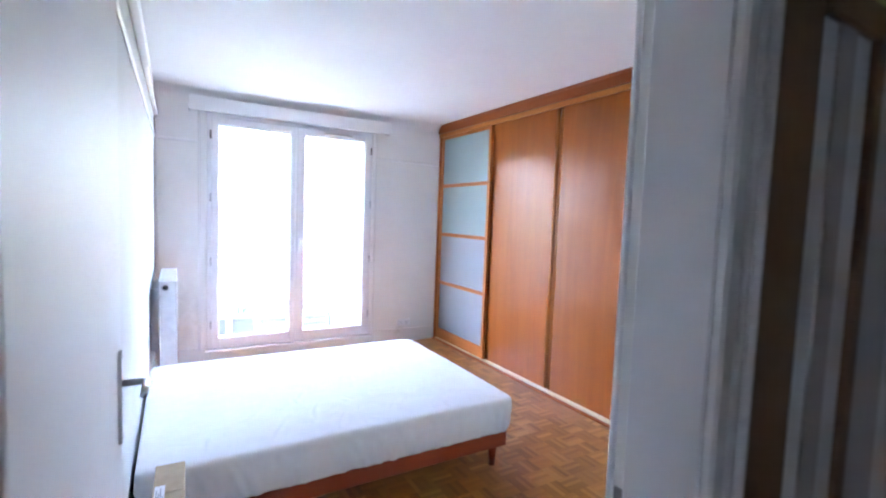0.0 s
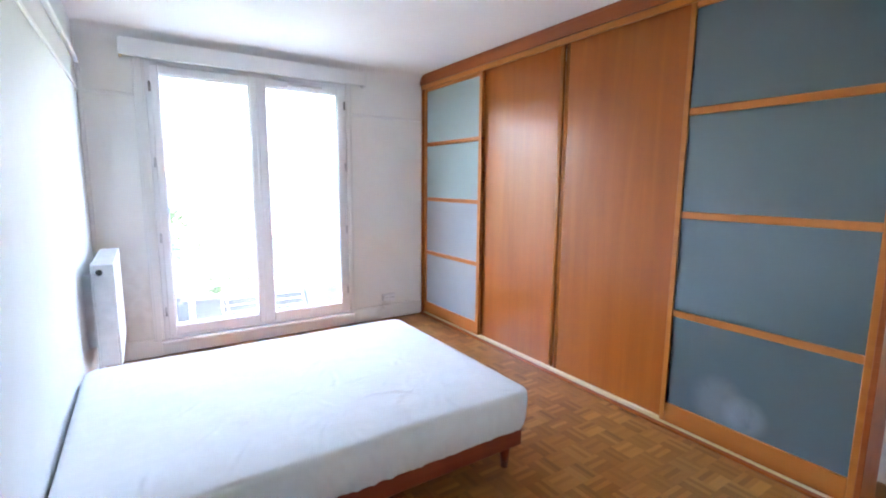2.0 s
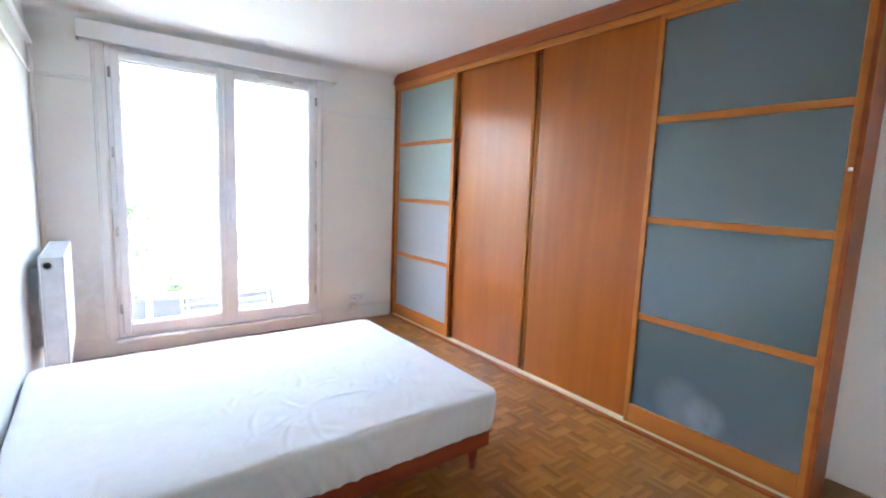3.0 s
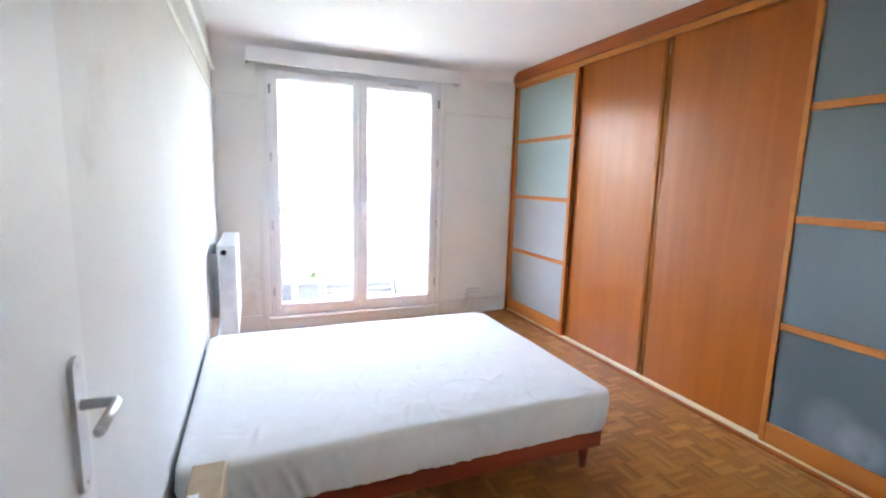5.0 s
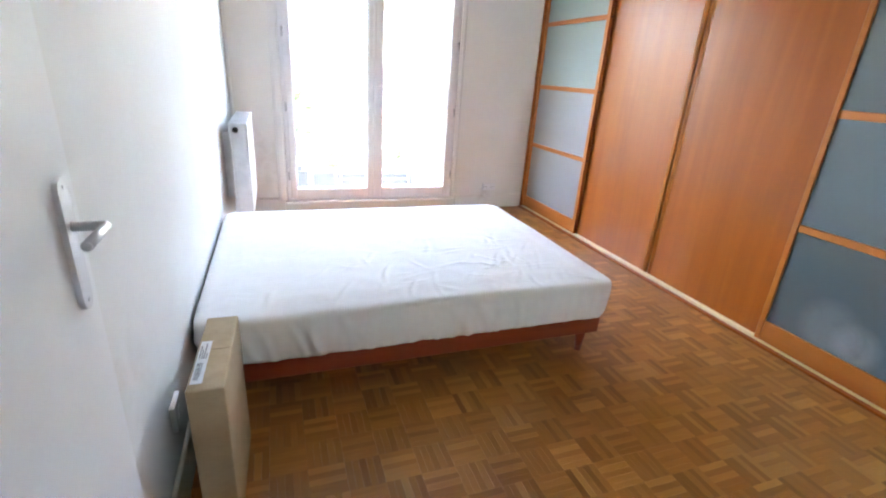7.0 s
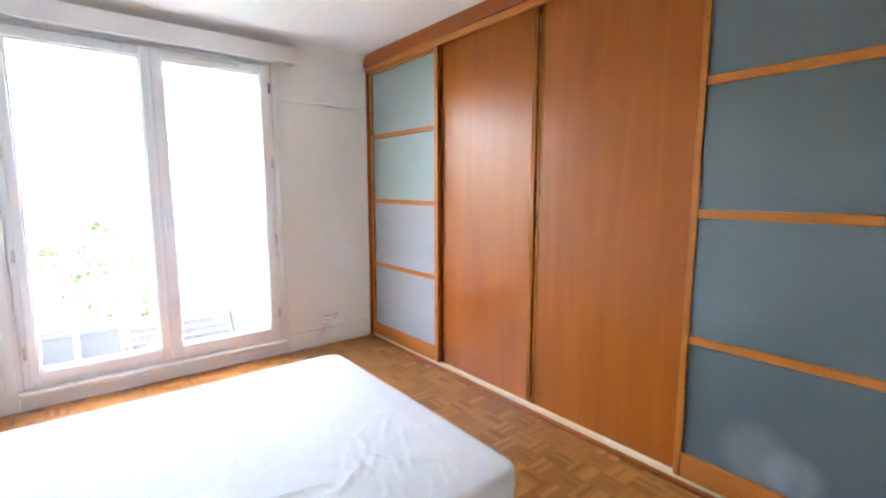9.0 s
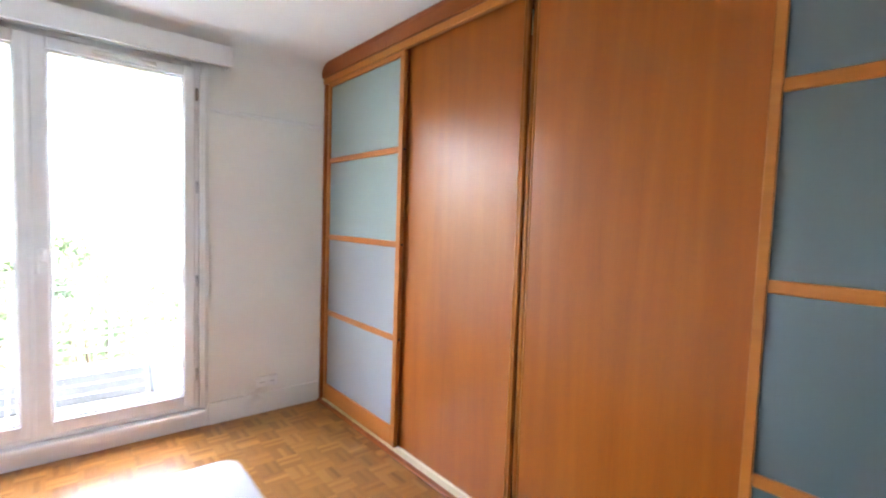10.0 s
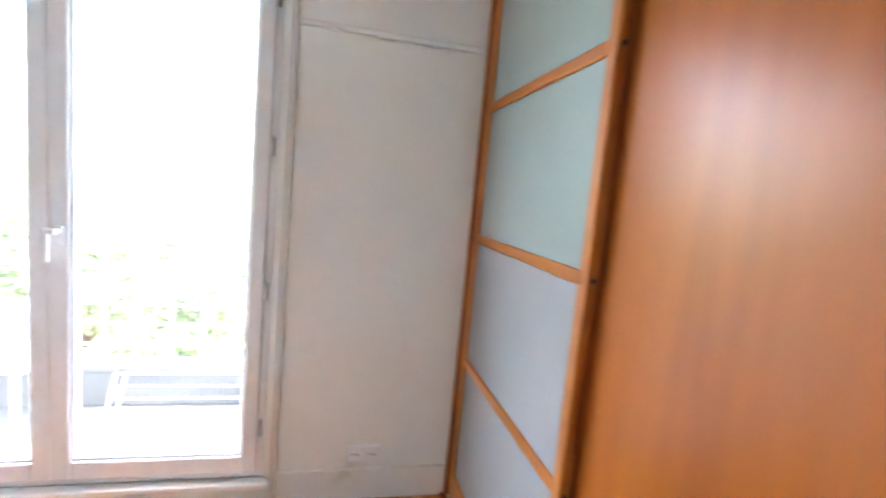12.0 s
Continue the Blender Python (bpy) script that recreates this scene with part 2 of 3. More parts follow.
def mesh_of(name, bm, material, smooth=False):
    bmesh.ops.recalc_face_normals(bm, faces=bm.faces[:])
    me = bpy.data.meshes.new(name)
    if smooth:
        for f in bm.faces:
            f.smooth = True
    bm.to_mesh(me)
    bm.free()
    me.materials.append(material)
    return me


def origin_of(ob):
    v = Vector((0, 0, 0))
    while ob:
        v += ob.location
        ob = ob.parent
    return v


def part(name, bm, material, parent, label="", smooth=False, local=False):
    """One mesh under a thing or part; bm is in world places, or in the thing's own where local."""
    if not local:
        bmesh.ops.translate(bm, vec=-origin_of(parent), verts=bm.verts[:])
    ob = new(name, mesh_of(name, bm, material, smooth))
    ob.parent = parent
    return tagged(ob, label=label) if label else ob


def thing(name, at, label, category, group="", kind=""):
    ob = new(name)
    ob.empty_display_size = 0.1
    ob.location = at
    return tagged(ob, label, category, group, kind)


def solid(name, bm, material, label, category, kind="structure", smooth=False):
    return tagged(new(name, mesh_of(name, bm, material, smooth)), label, category, kind=kind)


# ---- the room's shell ----
XW, XE, YS, YN, H = -0.045, 3.20, 0.30, 4.60, 2.50
WX0, WX1, WZ0, WZ1 = 0.365, 1.958, 0.125, 2.32     # window opening
DX1, DZ = 0.68, 2.04                                # door opening

solid("wall_west", boxes((XW - 0.15, XW, -1.6, YN + 0.25, -0.1, H)), WALL_GREYED, "satin white painted wall behind the bed head, greyed against window light", "wall")
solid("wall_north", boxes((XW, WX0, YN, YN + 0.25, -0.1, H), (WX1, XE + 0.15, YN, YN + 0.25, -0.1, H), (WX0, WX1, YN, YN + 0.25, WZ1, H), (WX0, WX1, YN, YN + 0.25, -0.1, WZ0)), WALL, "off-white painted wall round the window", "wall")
solid("wall_east", boxes((XE, XE + 0.15, -1.6, YN, -0.1, H)), WALL, "plain white wall behind the wardrobe", "wall")
solid("wall_south", boxes((DX1, XE, 0.168, YS, -0.1, H), (XW, DX1, 0.168, YS, DZ, H)), WALL, "white partition wall with the door opening", "wall")
solid("ceiling", boxes((XW - 0.15, XE + 0.15, -1.6, YN + 0.25, H, H + 0.15)), CEIL, "matt white plaster ceiling", "ceiling")
floor = solid("floor", boxes((XW, XE, -1.6, YN, -0.1, -0.006)), plain("parquet_joint", (0.20, 0.095, 0.032), 0.6), "oak mosaic parquet floor in basket-weave squares", "floor")
# unseen closing wall, made white so it brightens the hall side
solid("hall_wall_south", boxes((XW, XE, -1.6, -1.45, -0.006, H)), WALL, "unseen closing wall of the hall, white to bounce light", "wall")

# skirting boards
solid("baseboard_north", boxes((WX1 + 0.05, 2.778, YN - 0.014, YN, 0.0, 0.15), (XW, WX0 - 0.02, YN - 0.014, YN, 0.0, 0.15), bevel=0.004), WALL, "white painted skirting board under the window wall", "baseboard")
solid("baseboard_west", boxes((XW, XW + 0.014, 1.06, 4.58, 0.0, 0.15), bevel=0.004), WALL, "white painted skirting board by the bed", "baseboard")
solid("wall_pier", boxes((3.0, XE, YS, 0.868, -0.1, H)), WALL, "white wall pier beside the wardrobe", "wall")
solid("baseboard_east", boxes((2.986, 3.0, YS, 0.866, 0.0, 0.09), bevel=0.003), DKWOOD, "dark wooden skirting board beside the wardrobe", "baseboard")

# picture rails and the pipe duct in the corner
solid("picture_rail_north", boxes((2.008, 2.775, YN - 0.012, YN, 2.035, 2.062), (XW, 0.29, YN - 0.012, YN, 2.035, 2.062), bevel=0.005), TRIM, "thin white picture rail on the window wall", "trim")
solid("picture_rail_west", boxes((XW, XW + 0.012, 1.0, YN - 0.05, 2.035, 2.062), bevel=0.005), TRIM, "thin white picture rail above the bed", "trim")
duct = bmesh.new()
box(duct, XW, XW + 0.030, 2.95, YN, 2.225, 2.25, 0.006)
box(duct, XW, XW + 0.040, 0.32, 2.95, 2.218, 2.256, 0.006)
box(duct, XW, XW + 0.026, YN - 0.030, YN, 0.151, 2.225, 0.006)
solid("cable_duct", duct, TRIM, "white painted pipe casing along wall and corner", "trim")

# hollow cove between ceiling and window wall
cove, R0 = bmesh.new(), 0.12
arc = [(YN - R0 + R0 * math.cos(radians(9 * k)), H - R0 + R0 * math.sin(radians(9 * k))) for k in range(11)] + [(YN, H)]
ends = [[cove.verts.new((x, y, z)) for y, z in arc] for x in (XW, 2.757)]
for k in range(len(arc)):
    n = (k + 1) % len(arc)
    cove.faces.new((ends[0][k], ends[0][n], ends[1][n], ends[1][k]))
cove.faces.new(ends[0]), cove.faces.new(ends[1])
solid("ceiling_cove", cove, CEIL, "white plaster cove where ceiling meets the window wall", "trim")

# ---- window ----
win = thing("window_1", (1.175, YN, WZ0), "white two-leaf glazed balcony door, closed, bright outside", "window", kind="structure")
bm = bmesh.new()
for r in ((WX0, WX0 + 0.05, 4.60, 4.66, WZ0, WZ1), (WX1 - 0.05, WX1, 4.60, 4.66, WZ0, WZ1), (WX0 + 0.05, WX1 - 0.05, 4.60, 4.66, WZ1 - 0.055, WZ1), (WX0 + 0.05, WX1 - 0.05, 4.60, 4.66, WZ0, WZ0 + 0.045)):
    box(bm, *r, bevel=0.006)
part("window_frame", bm, PVC, win)


def sash(x0, x1, gx0, gx1, z0, z1, gz0, gz1, y0=4.578, y1=4.64):
    bm = bmesh.new()
    for r in ((x0, gx0, y0, y1, z0, z1), (gx1, x1, y0, y1, z0, z1), (gx0, gx1, y0, y1, gz1, z1), (gx0, gx1, y0, y1, z0, gz0)):
        box(bm, *r, bevel=0.007, seg=2)
    # glazing beads
    for r in ((gx0, gx0 + 0.012, y0 + 0.012, y1, gz0, gz1), (gx1 - 0.012, gx1, y0 + 0.012, y1, gz0, gz1), (gx0, gx1, y0 + 0.012, y1, gz1 - 0.012, gz1), (gx0, gx1, y0 + 0.012, y1, gz0, gz0 + 0.012)):
        box(bm, *r, bevel=0.004)
    s = part("sash", bm, PVC, win)
    pane = part("pane", boxes((gx0 + 0.004, gx1 - 0.004, 4.612, 4.618, gz0 + 0.004, gz1 - 0.004)), GLASS, s, "clear window pane")
    pane.visible_shadow = False
    return s


sash(0.40, 1.158, 0.452, 1.102, 0.158, 2.285, 0.235, 2.217)
sash(1.160, 1.928, 1.232, 1.866, 0.158, 2.285, 0.235, 2.217)
part("cover_strip", boxes((1.145, 1.168, 4.570, 4.579, 0.165, 2.28), bevel=0.003), PVC, win)
for hx in (0.392, 1.936):
    for hz in (2.12, 1.55, 0.96, 0.36):
        bm = bmesh.new()
        rod(bm, (hx, 4.585, hz - 0.035), (hx, 4.585, hz + 0.035), 0.009, n=10)
        rod(bm, (hx, 4.585, hz + 0.035), (hx, 4.585, hz + 0.043), 0.006, 0.003, n=10)
        part("hinge", bm, METAL if hz < 2 else STEEL, win, "small metal hinge barrel", smooth=True)
bm = boxes((1.190, 1.218, 4.566, 4.580, 1.105, 1.180), bevel=0.006, seg=2)
rod(bm, (1.204, 4.568, 1.160), (1.204, 4.530, 1.160), 0.009)
box(bm, 1.172, 1.214, 4.522, 4.538, 1.150, 1.172, 0.006, 2)
box(bm, 1.172, 1.192, 4.522, 4.537, 1.050, 1.165, 0.006, 2)
part("window_handle", bm, PVC, win, "white lever handle")
bm = boxes((1.42, 1.72, 4.562, 4.580, 2.235, 2.26), bevel=0.005)
part("air_vent", bm, PLAST, win, "white trickle vent strip")
bm = boxes((WX0 - 0.02, WX1 + 0.03, 4.545, 4.602, 0.098, 0.128), bevel=0.008, seg=2)
part("window_sill", bm, TRIM, win)
bm = bmesh.new()
for x0, x1 in ((WX1, WX1 + 0.048), (WX0 - 0.075, WX0)):
    box(bm, x0, x1, 4.582, 4.602, 0.128, WZ1, 0.005)
    box(bm, x0 + 0.016, x1 - 0.014, 4.575, 4.586, 0.128, WZ1, 0.004)
part("casing", bm, TRIM, win)

pelmet = thing("pelmet", (1.17, 4.5, 2.31), "white wooden pelmet box hung above the window", "pelmet")
part("front_board", boxes((0.215, 2.125, 4.495, 4.515, 2.308, 2.432), bevel=0.003), TRIM, pelmet)
part("top_board", boxes((0.215, 2.125, 4.515, 4.585, 2.412, 2.430), bevel=0.003), TRIM, pelmet)
for x0 in (0.215, 2.107):
    part("end_board", boxes((x0, x0 + 0.018, 4.515, 4.60, 2.308, 2.411), bevel=0.002), TRIM, pelmet)
part("curtain_rail", boxes((0.24, 2.10, 4.545, 4.565, 2.392, 2.412)), PLAST, pelmet)

# ---- door and its frame ----
bm = bmesh.new()
box(bm, DX1 - 0.012, DX1, 0.168, 0.277, 0, DZ, 0.003)
box(bm, DX1 - 0.004, DX1 + 0.055, YS, YS + 0.012, 0, DZ + 0.05, 0.003)
box(bm, XW, DX1 + 0.055, YS, YS + 0.012, DZ, DZ + 0.055, 0.003)
box(bm, XW, DX1 - 0.012, 0.168, 0.277, DZ - 0.015, DZ, 0.003)
box(bm, XW, XW + 0.012, 0.168, 0.277, 0, DZ - 0.015, 0.003)
solid("door_frame", bm, FRAMEP, "grey-white painted door frame, chipped at its edge", "door frame")
hc = thing("hall_casing", (DX1 + 0.03, 0.16, 0), "moulded grey door casing on the hall side", "trim", kind="structure")
part("side_board", boxes((DX1 - 0.012, DX1 + 0.057, 0.152, 0.168, 0, DZ + 0.07), bevel=0.004), GREYP, hc)
part("bead", boxes((DX1 + 0.012, DX1 + 0.022, 0.146, 0.154, 0, DZ + 0.07), bevel=0.003), GREYP, hc)
part("bead", boxes((DX1 + 0.036, DX1 + 0.052, 0.144, 0.154, 0, DZ + 0.07), bevel=0.004), GREYP, hc)
part("head_board", boxes((XW, DX1 - 0.012, 0.152, 0.168, DZ - 0.015, DZ + 0.07), bevel=0.004), GREYP, hc)
strike = thing("strike_plate", (DX1, 0.285, 0.98), "small steel strike plate let into the door frame", "strike plate")
part("plate", boxes((DX1 - 0.003, DX1 + 0.001, 0.281, 0.297, 0.90, 1.06), bevel=0.001), STEEL, strike)
part("slot", boxes((DX1 - 0.0045, DX1 - 0.002, 0.284, 0.294, 0.93, 0.955)), BLACK, strike)
part("slot", boxes((DX1 - 0.0045, DX1 - 0.002, 0.284, 0.294, 1.0, 1.03)), BLACK, strike)

door = thing("door_1", (0.0, 0.305, 0.006), "white painted flush door, open against the wall", "door", kind="structure")
door.rotation_euler = (0, 0, radians(DOOR_TURN))
LW = 0.775
part("leaf", boxes((-0.037, 0.0, 0.0, LW, 0.0, 2.025), bevel=0.003), DOORP, door, local=True)
def stadium(x0, x1, yc, w, z0, z1):
    """A flat plate with round ends."""
    bm, r, ring = bmesh.new(), w / 2, []
    for k in range(13):
        a = radians(15 * k)
        ring.append((yc + r * math.cos(a), z1 - r + r * math.sin(a)))
    for k in range(13):
        a = radians(180 + 15 * k)
        ring.append((yc + r * math.cos(a), z0 + r + r * math.sin(a)))
    lo, hi = [bm.verts.new((x0, y, z)) for y, z in ring], [bm.verts.new((x1, yc + (y - yc) * 0.9, z)) for y, z in ring]
    bm.faces.new(lo), bm.faces.new(hi)
    for k in range(len(ring)):
        n = (k + 1) % len(ring)
        bm.faces.new((lo[k], lo[n], hi[n], hi[k]))
    return bm


hp = stadium(0.0, 0.007, LW - 0.054, 0.04, 0.934, 1.138)
plate = part("handle_plate", hp, METAL, door, "brushed metal back plate", local=True)
for sz in (0.949, 1.124):
    part("screw", rod(bmesh.new(), (0.006, LW - 0.054, sz), (0.0085, LW - 0.054, sz), 0.0032), METAL, plate, local=True)
lev = bmesh.new()
HZ = 1.066
rod(lev, (0.006, LW - 0.054, HZ), (0.050, LW - 0.054, HZ), 0.0075, n=16)
rod(lev, (0.050, LW - 0.058, HZ), (0.050, LW - 0.138, HZ - 0.002), 0.0072, n=16)
rod(lev, (0.050, LW - 0.138, HZ - 0.002), (0.050, LW - 0.142, HZ - 0.002), 0.0072, 0.0055, 16)
part("lever", lev, METAL, door, "brushed metal lever handle", smooth=True, local=True)

# hall cladding beyond the doorway
solid("hall_board", boxes((DX1 + 0.058, 0.857, 0.154, 0.168, 0, H), bevel=0.003), DKWOOD, "dark brown wooden board on the hall wall", "wall panel")
hp = thing("hall_panel", (1.25, 0.16, 0), "grey striped panel in a dark wooden frame", "panel")
for k, (x0, x1) in enumerate(((0.857, 0.905), (0.905, 0.96), (0.96, 1.02), (1.05, 1.19), (1.19, 1.33), (1.33, 1.47), (1.47, 1.61))):
    part("slat", boxes((x0, x1, 0.156 - 0.003 * (k % 2), 0.168, 0, 1.74), bevel=0.002), (GREYP, GREYD)[k % 2], hp)
part("frame_top", boxes((0.857, 1.65, 0.146, 0.168, 1.74, 1.79), bevel=0.003), DKWOOD, hp)
part("frame_side", boxes((1.02, 1.05, 0.146, 0.168, 0, 1.74), bevel=0.003), DKWOOD, hp)
part("frame_side", boxes((1.61, 1.65, 0.146, 0.168, 0, 1.74), bevel=0.003), DKWOOD, hp)
solid("hall_wall_upper", boxes((0.857, XE, 0.160, 0.168, 1.79, H)), OLIVE, "olive yellow paint above the hall panel", "wall")

# ---- wardrobe ----
ward = thing("wardrobe", (2.98, 2.7, 0), "built-in cherry wardrobe with four sliding doors, two of frosted glass", "wardrobe")
XA, XB = 2.80, 2.838                                # front faces of the two sliding tracks
part("cornice", boxes((2.765, 3.0, 0.866, YN, 2.405, H), (2.757, 2.765, 0.866, YN, 2.478, H), bevel=0.003), CHERRY_DK, ward)
part("head_rail", boxes((2.778, 2.80, 0.866, YN, 2.362, 2.405), bevel=0.004), CHERRY_Y, ward)
part("top_track", boxes((2.80, 2.90, 0.892, YN - 0.03, 2.385, 2.404)), CHERRY_DK, ward)
# near end panel: its shaded side is put into the darker cherry
part("end_panel", boxes((2.775, XE, 0.868, 0.891, 0, 2.405), bevel=0.003), CHERRY_DK, ward)
part("end_panel", boxes((2.785, XE, 4.572, YN, 0, 2.362), bevel=0.003), CHERRY, ward)
part("plinth", boxes((2.757, 2.792, 0.892, YN - 0.016, 0, 0.014), bevel=0.004), CHERRY, ward)
part("bottom_track", boxes((2.792, 2.90, 0.892, 4.572, 0, 0.012), (2.836, 2.842, 0.892, 4.572, 0.012, 0.02)), TRACK, ward, "pale ribbed floor track")
part("back_panel", boxes((XE - 0.012, XE, 0.892, 4.572, 0, 2.385)), CHERRY_DK, ward)
RAILS = (0.683, 1.248, 1.805)


def glass_door(y0, y1, panes, sw=0.042, s0=0.042):
    d = part("glass_door", boxes((XA, XA + 0.03, y0, y0 + s0, 0.02, 2.375), (XA, XA + 0.03, y1 - sw, y1, 0.02, 2.375), (XA + 0.001, XA + 0.029, y0 + s0, y1 - sw, 0.022, 0.14), (XA + 0.001, XA + 0.029, y0 + s0, y1 - sw, 2.335, 2.375), bevel=0.003), CHERRY_Y, ward, "frosted glass door framed in cherry")
    zs = [0.14] + [z for r in RAILS for z in (r - 0.019, r + 0.019)] + [2.335]
    for r in RAILS:
        part("rail", boxes((XA + 0.001, XA + 0.029, y0 + s0, y1 - sw, r - 0.019, r + 0.019), bevel=0.004), CHERRY_Y, d)
    for k in range(4):
        part("pane", boxes((XA + 0.012, XA + 0.020, y0 + s0 - 0.002, y1 - sw + 0.002, zs[2 * k] - 0.003, zs[2 * k + 1] + 0.003)), panes[k], d, "frosted glass pane")
    return d


def wood_door(y0, y1):
    d = part("wood_door", boxes((XB + 0.006, XB + 0.026, y0 + 0.02, y1 - 0.02, 0.014, 2.385)), CHERRY, ward, "cherry veneer sliding door")
    for ya, s in ((y0, 1), (y1, -1)):
        bm = bmesh.new()
        rod(bm, (XB + 0.010, ya + s * 0.010, 0.014), (XB + 0.010, ya + s * 0.010, 2.385), 0.0105, n=14)
        rod(bm, (XB + 0.012, ya + s * 0.029, 0.014), (XB + 0.012, ya + s * 0.029, 2.385), 0.0085, n=14)
        part("edge_profile", bm, CHERRY_Y, d, smooth=True)
    return d


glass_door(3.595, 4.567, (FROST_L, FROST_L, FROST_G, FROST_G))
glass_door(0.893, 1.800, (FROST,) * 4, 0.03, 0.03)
wood_door(2.712, 3.640)
wood_door(1.765, 2.6975)
for r in RAILS:
    cap = rod(bmesh.new(), (XA + 0.018, 3.5955, r), (XA + 0.018, 3.591, r), 0.008, 0.0065, 14)
    part("screw_cap", cap, BLACK, ward, "small dark screw cap")
part("door_stop", boxes((2.788, 2.80, 0.896, 0.911, 1.52, 1.535), bevel=0.002), PLAST, ward, "small white rubber stop")

# ---- bed ----
BX0, BX1, BY0, BY1 = -0.03, 1.812, 1.868, 3.275


def rounded_loop(x0, x1, y0, y1, r, step=0.03):
    pts = []
    for cx, cy, a0 in ((x1 - r, y1 - r, 0), (x0 + r, y1 - r, 90), (x0 + r, y0 + r, 180), (x1 - r, y0 + r, 270)):
        for k in range(7):
            a = radians(a0 + 15 * k)
            pts.append((cx + r * math.cos(a), cy + r * math.sin(a)))
    out = []
    for q, ((ax, ay), (bx, by)) in enumerate(zip(pts, pts[1:] + pts[:1])):
        n = 1 if q % 7 < 6 else (NX if (q // 7) % 2 == 0 else NY)
        out += [(ax + (bx - ax) * k / n, ay + (by - ay) * k / n) for k in range(n)]
    return out


NX, NY, INSET = 150, 112, 0.14
rn = random.Random(11)
FOLDS = []
for k in range(120):
    # short creases, thickest towards the near corner at the foot of the bed
    if k < 75:
        fx, fy, amp = rn.triangular(0.2, 1.79, 1.5), rn.triangular(1.89, 2.7, 1.96), rn.uniform(0.0018, 0.0046)
    else:
        fx, fy, amp = rn.uniform(0.0, 1.78), rn.uniform(1.9, 3.25), rn.uniform(0.0008, 0.0022)
    ang = radians(rn.gauss(35, 40))
    FOLDS.append((fx, fy, math.cos(ang), math.sin(ang), rn.uniform(0.02, 0.085), rn.uniform(0.006, 0.013), amp, rn.uniform(-2.5, 2.5)))


def crease(x, y):
    """Low waves and short curved folds of a loosely fitted sheet."""
    h = 0.004 * noise.noise(Vector((x * 2.2, y * 3.0, 3.7))) + 0.0018 * noise.noise(Vector((x * 8.0 + 3 * y, y * 11.0, 1.3)))
    for fx, fy, c, s, ln, wd, amp, bend in FOLDS:
        u = (x - fx) * c + (y - fy) * s
        if abs(u) > 2.4 * ln:
            continue
        v = (y - fy) * c - (x - fx) * s - bend * u * u
        if abs(v) < 4 * wd:
            h += amp * math.exp(-(u / ln) ** 2) * (math.exp(-(v / wd) ** 2) - 0.5 * math.exp(-((v - 1.6 * wd) / wd) ** 2))
    return h


PLEATS = [(rn.uniform(0.05, 1.25), rn.uniform(0.15, 0.75), rn.uniform(0.006, 0.013), rn.uniform(0.009, 0.015)) for _ in range(17)]
PLEATS += [(rn.uniform(1.25, 1.75), rn.uniform(-0.1, 0.3), rn.uniform(0.002, 0.005), rn.uniform(0.008, 0.012)) for _ in range(5)]


def pleat(x, z):
    """Slanting folds in the hanging side of the sheet, deepest at its hem."""
    u = max(0.0, min(1.0, (0.41 - z) / 0.17))
    return u * (1.15 - u * 0.3) * sum(a * math.exp(-((x - px + sl * (z - 0.24) + 0.9 * (z - 0.24) ** 2) / w) ** 2) for px, sl, a, w in PLEATS)


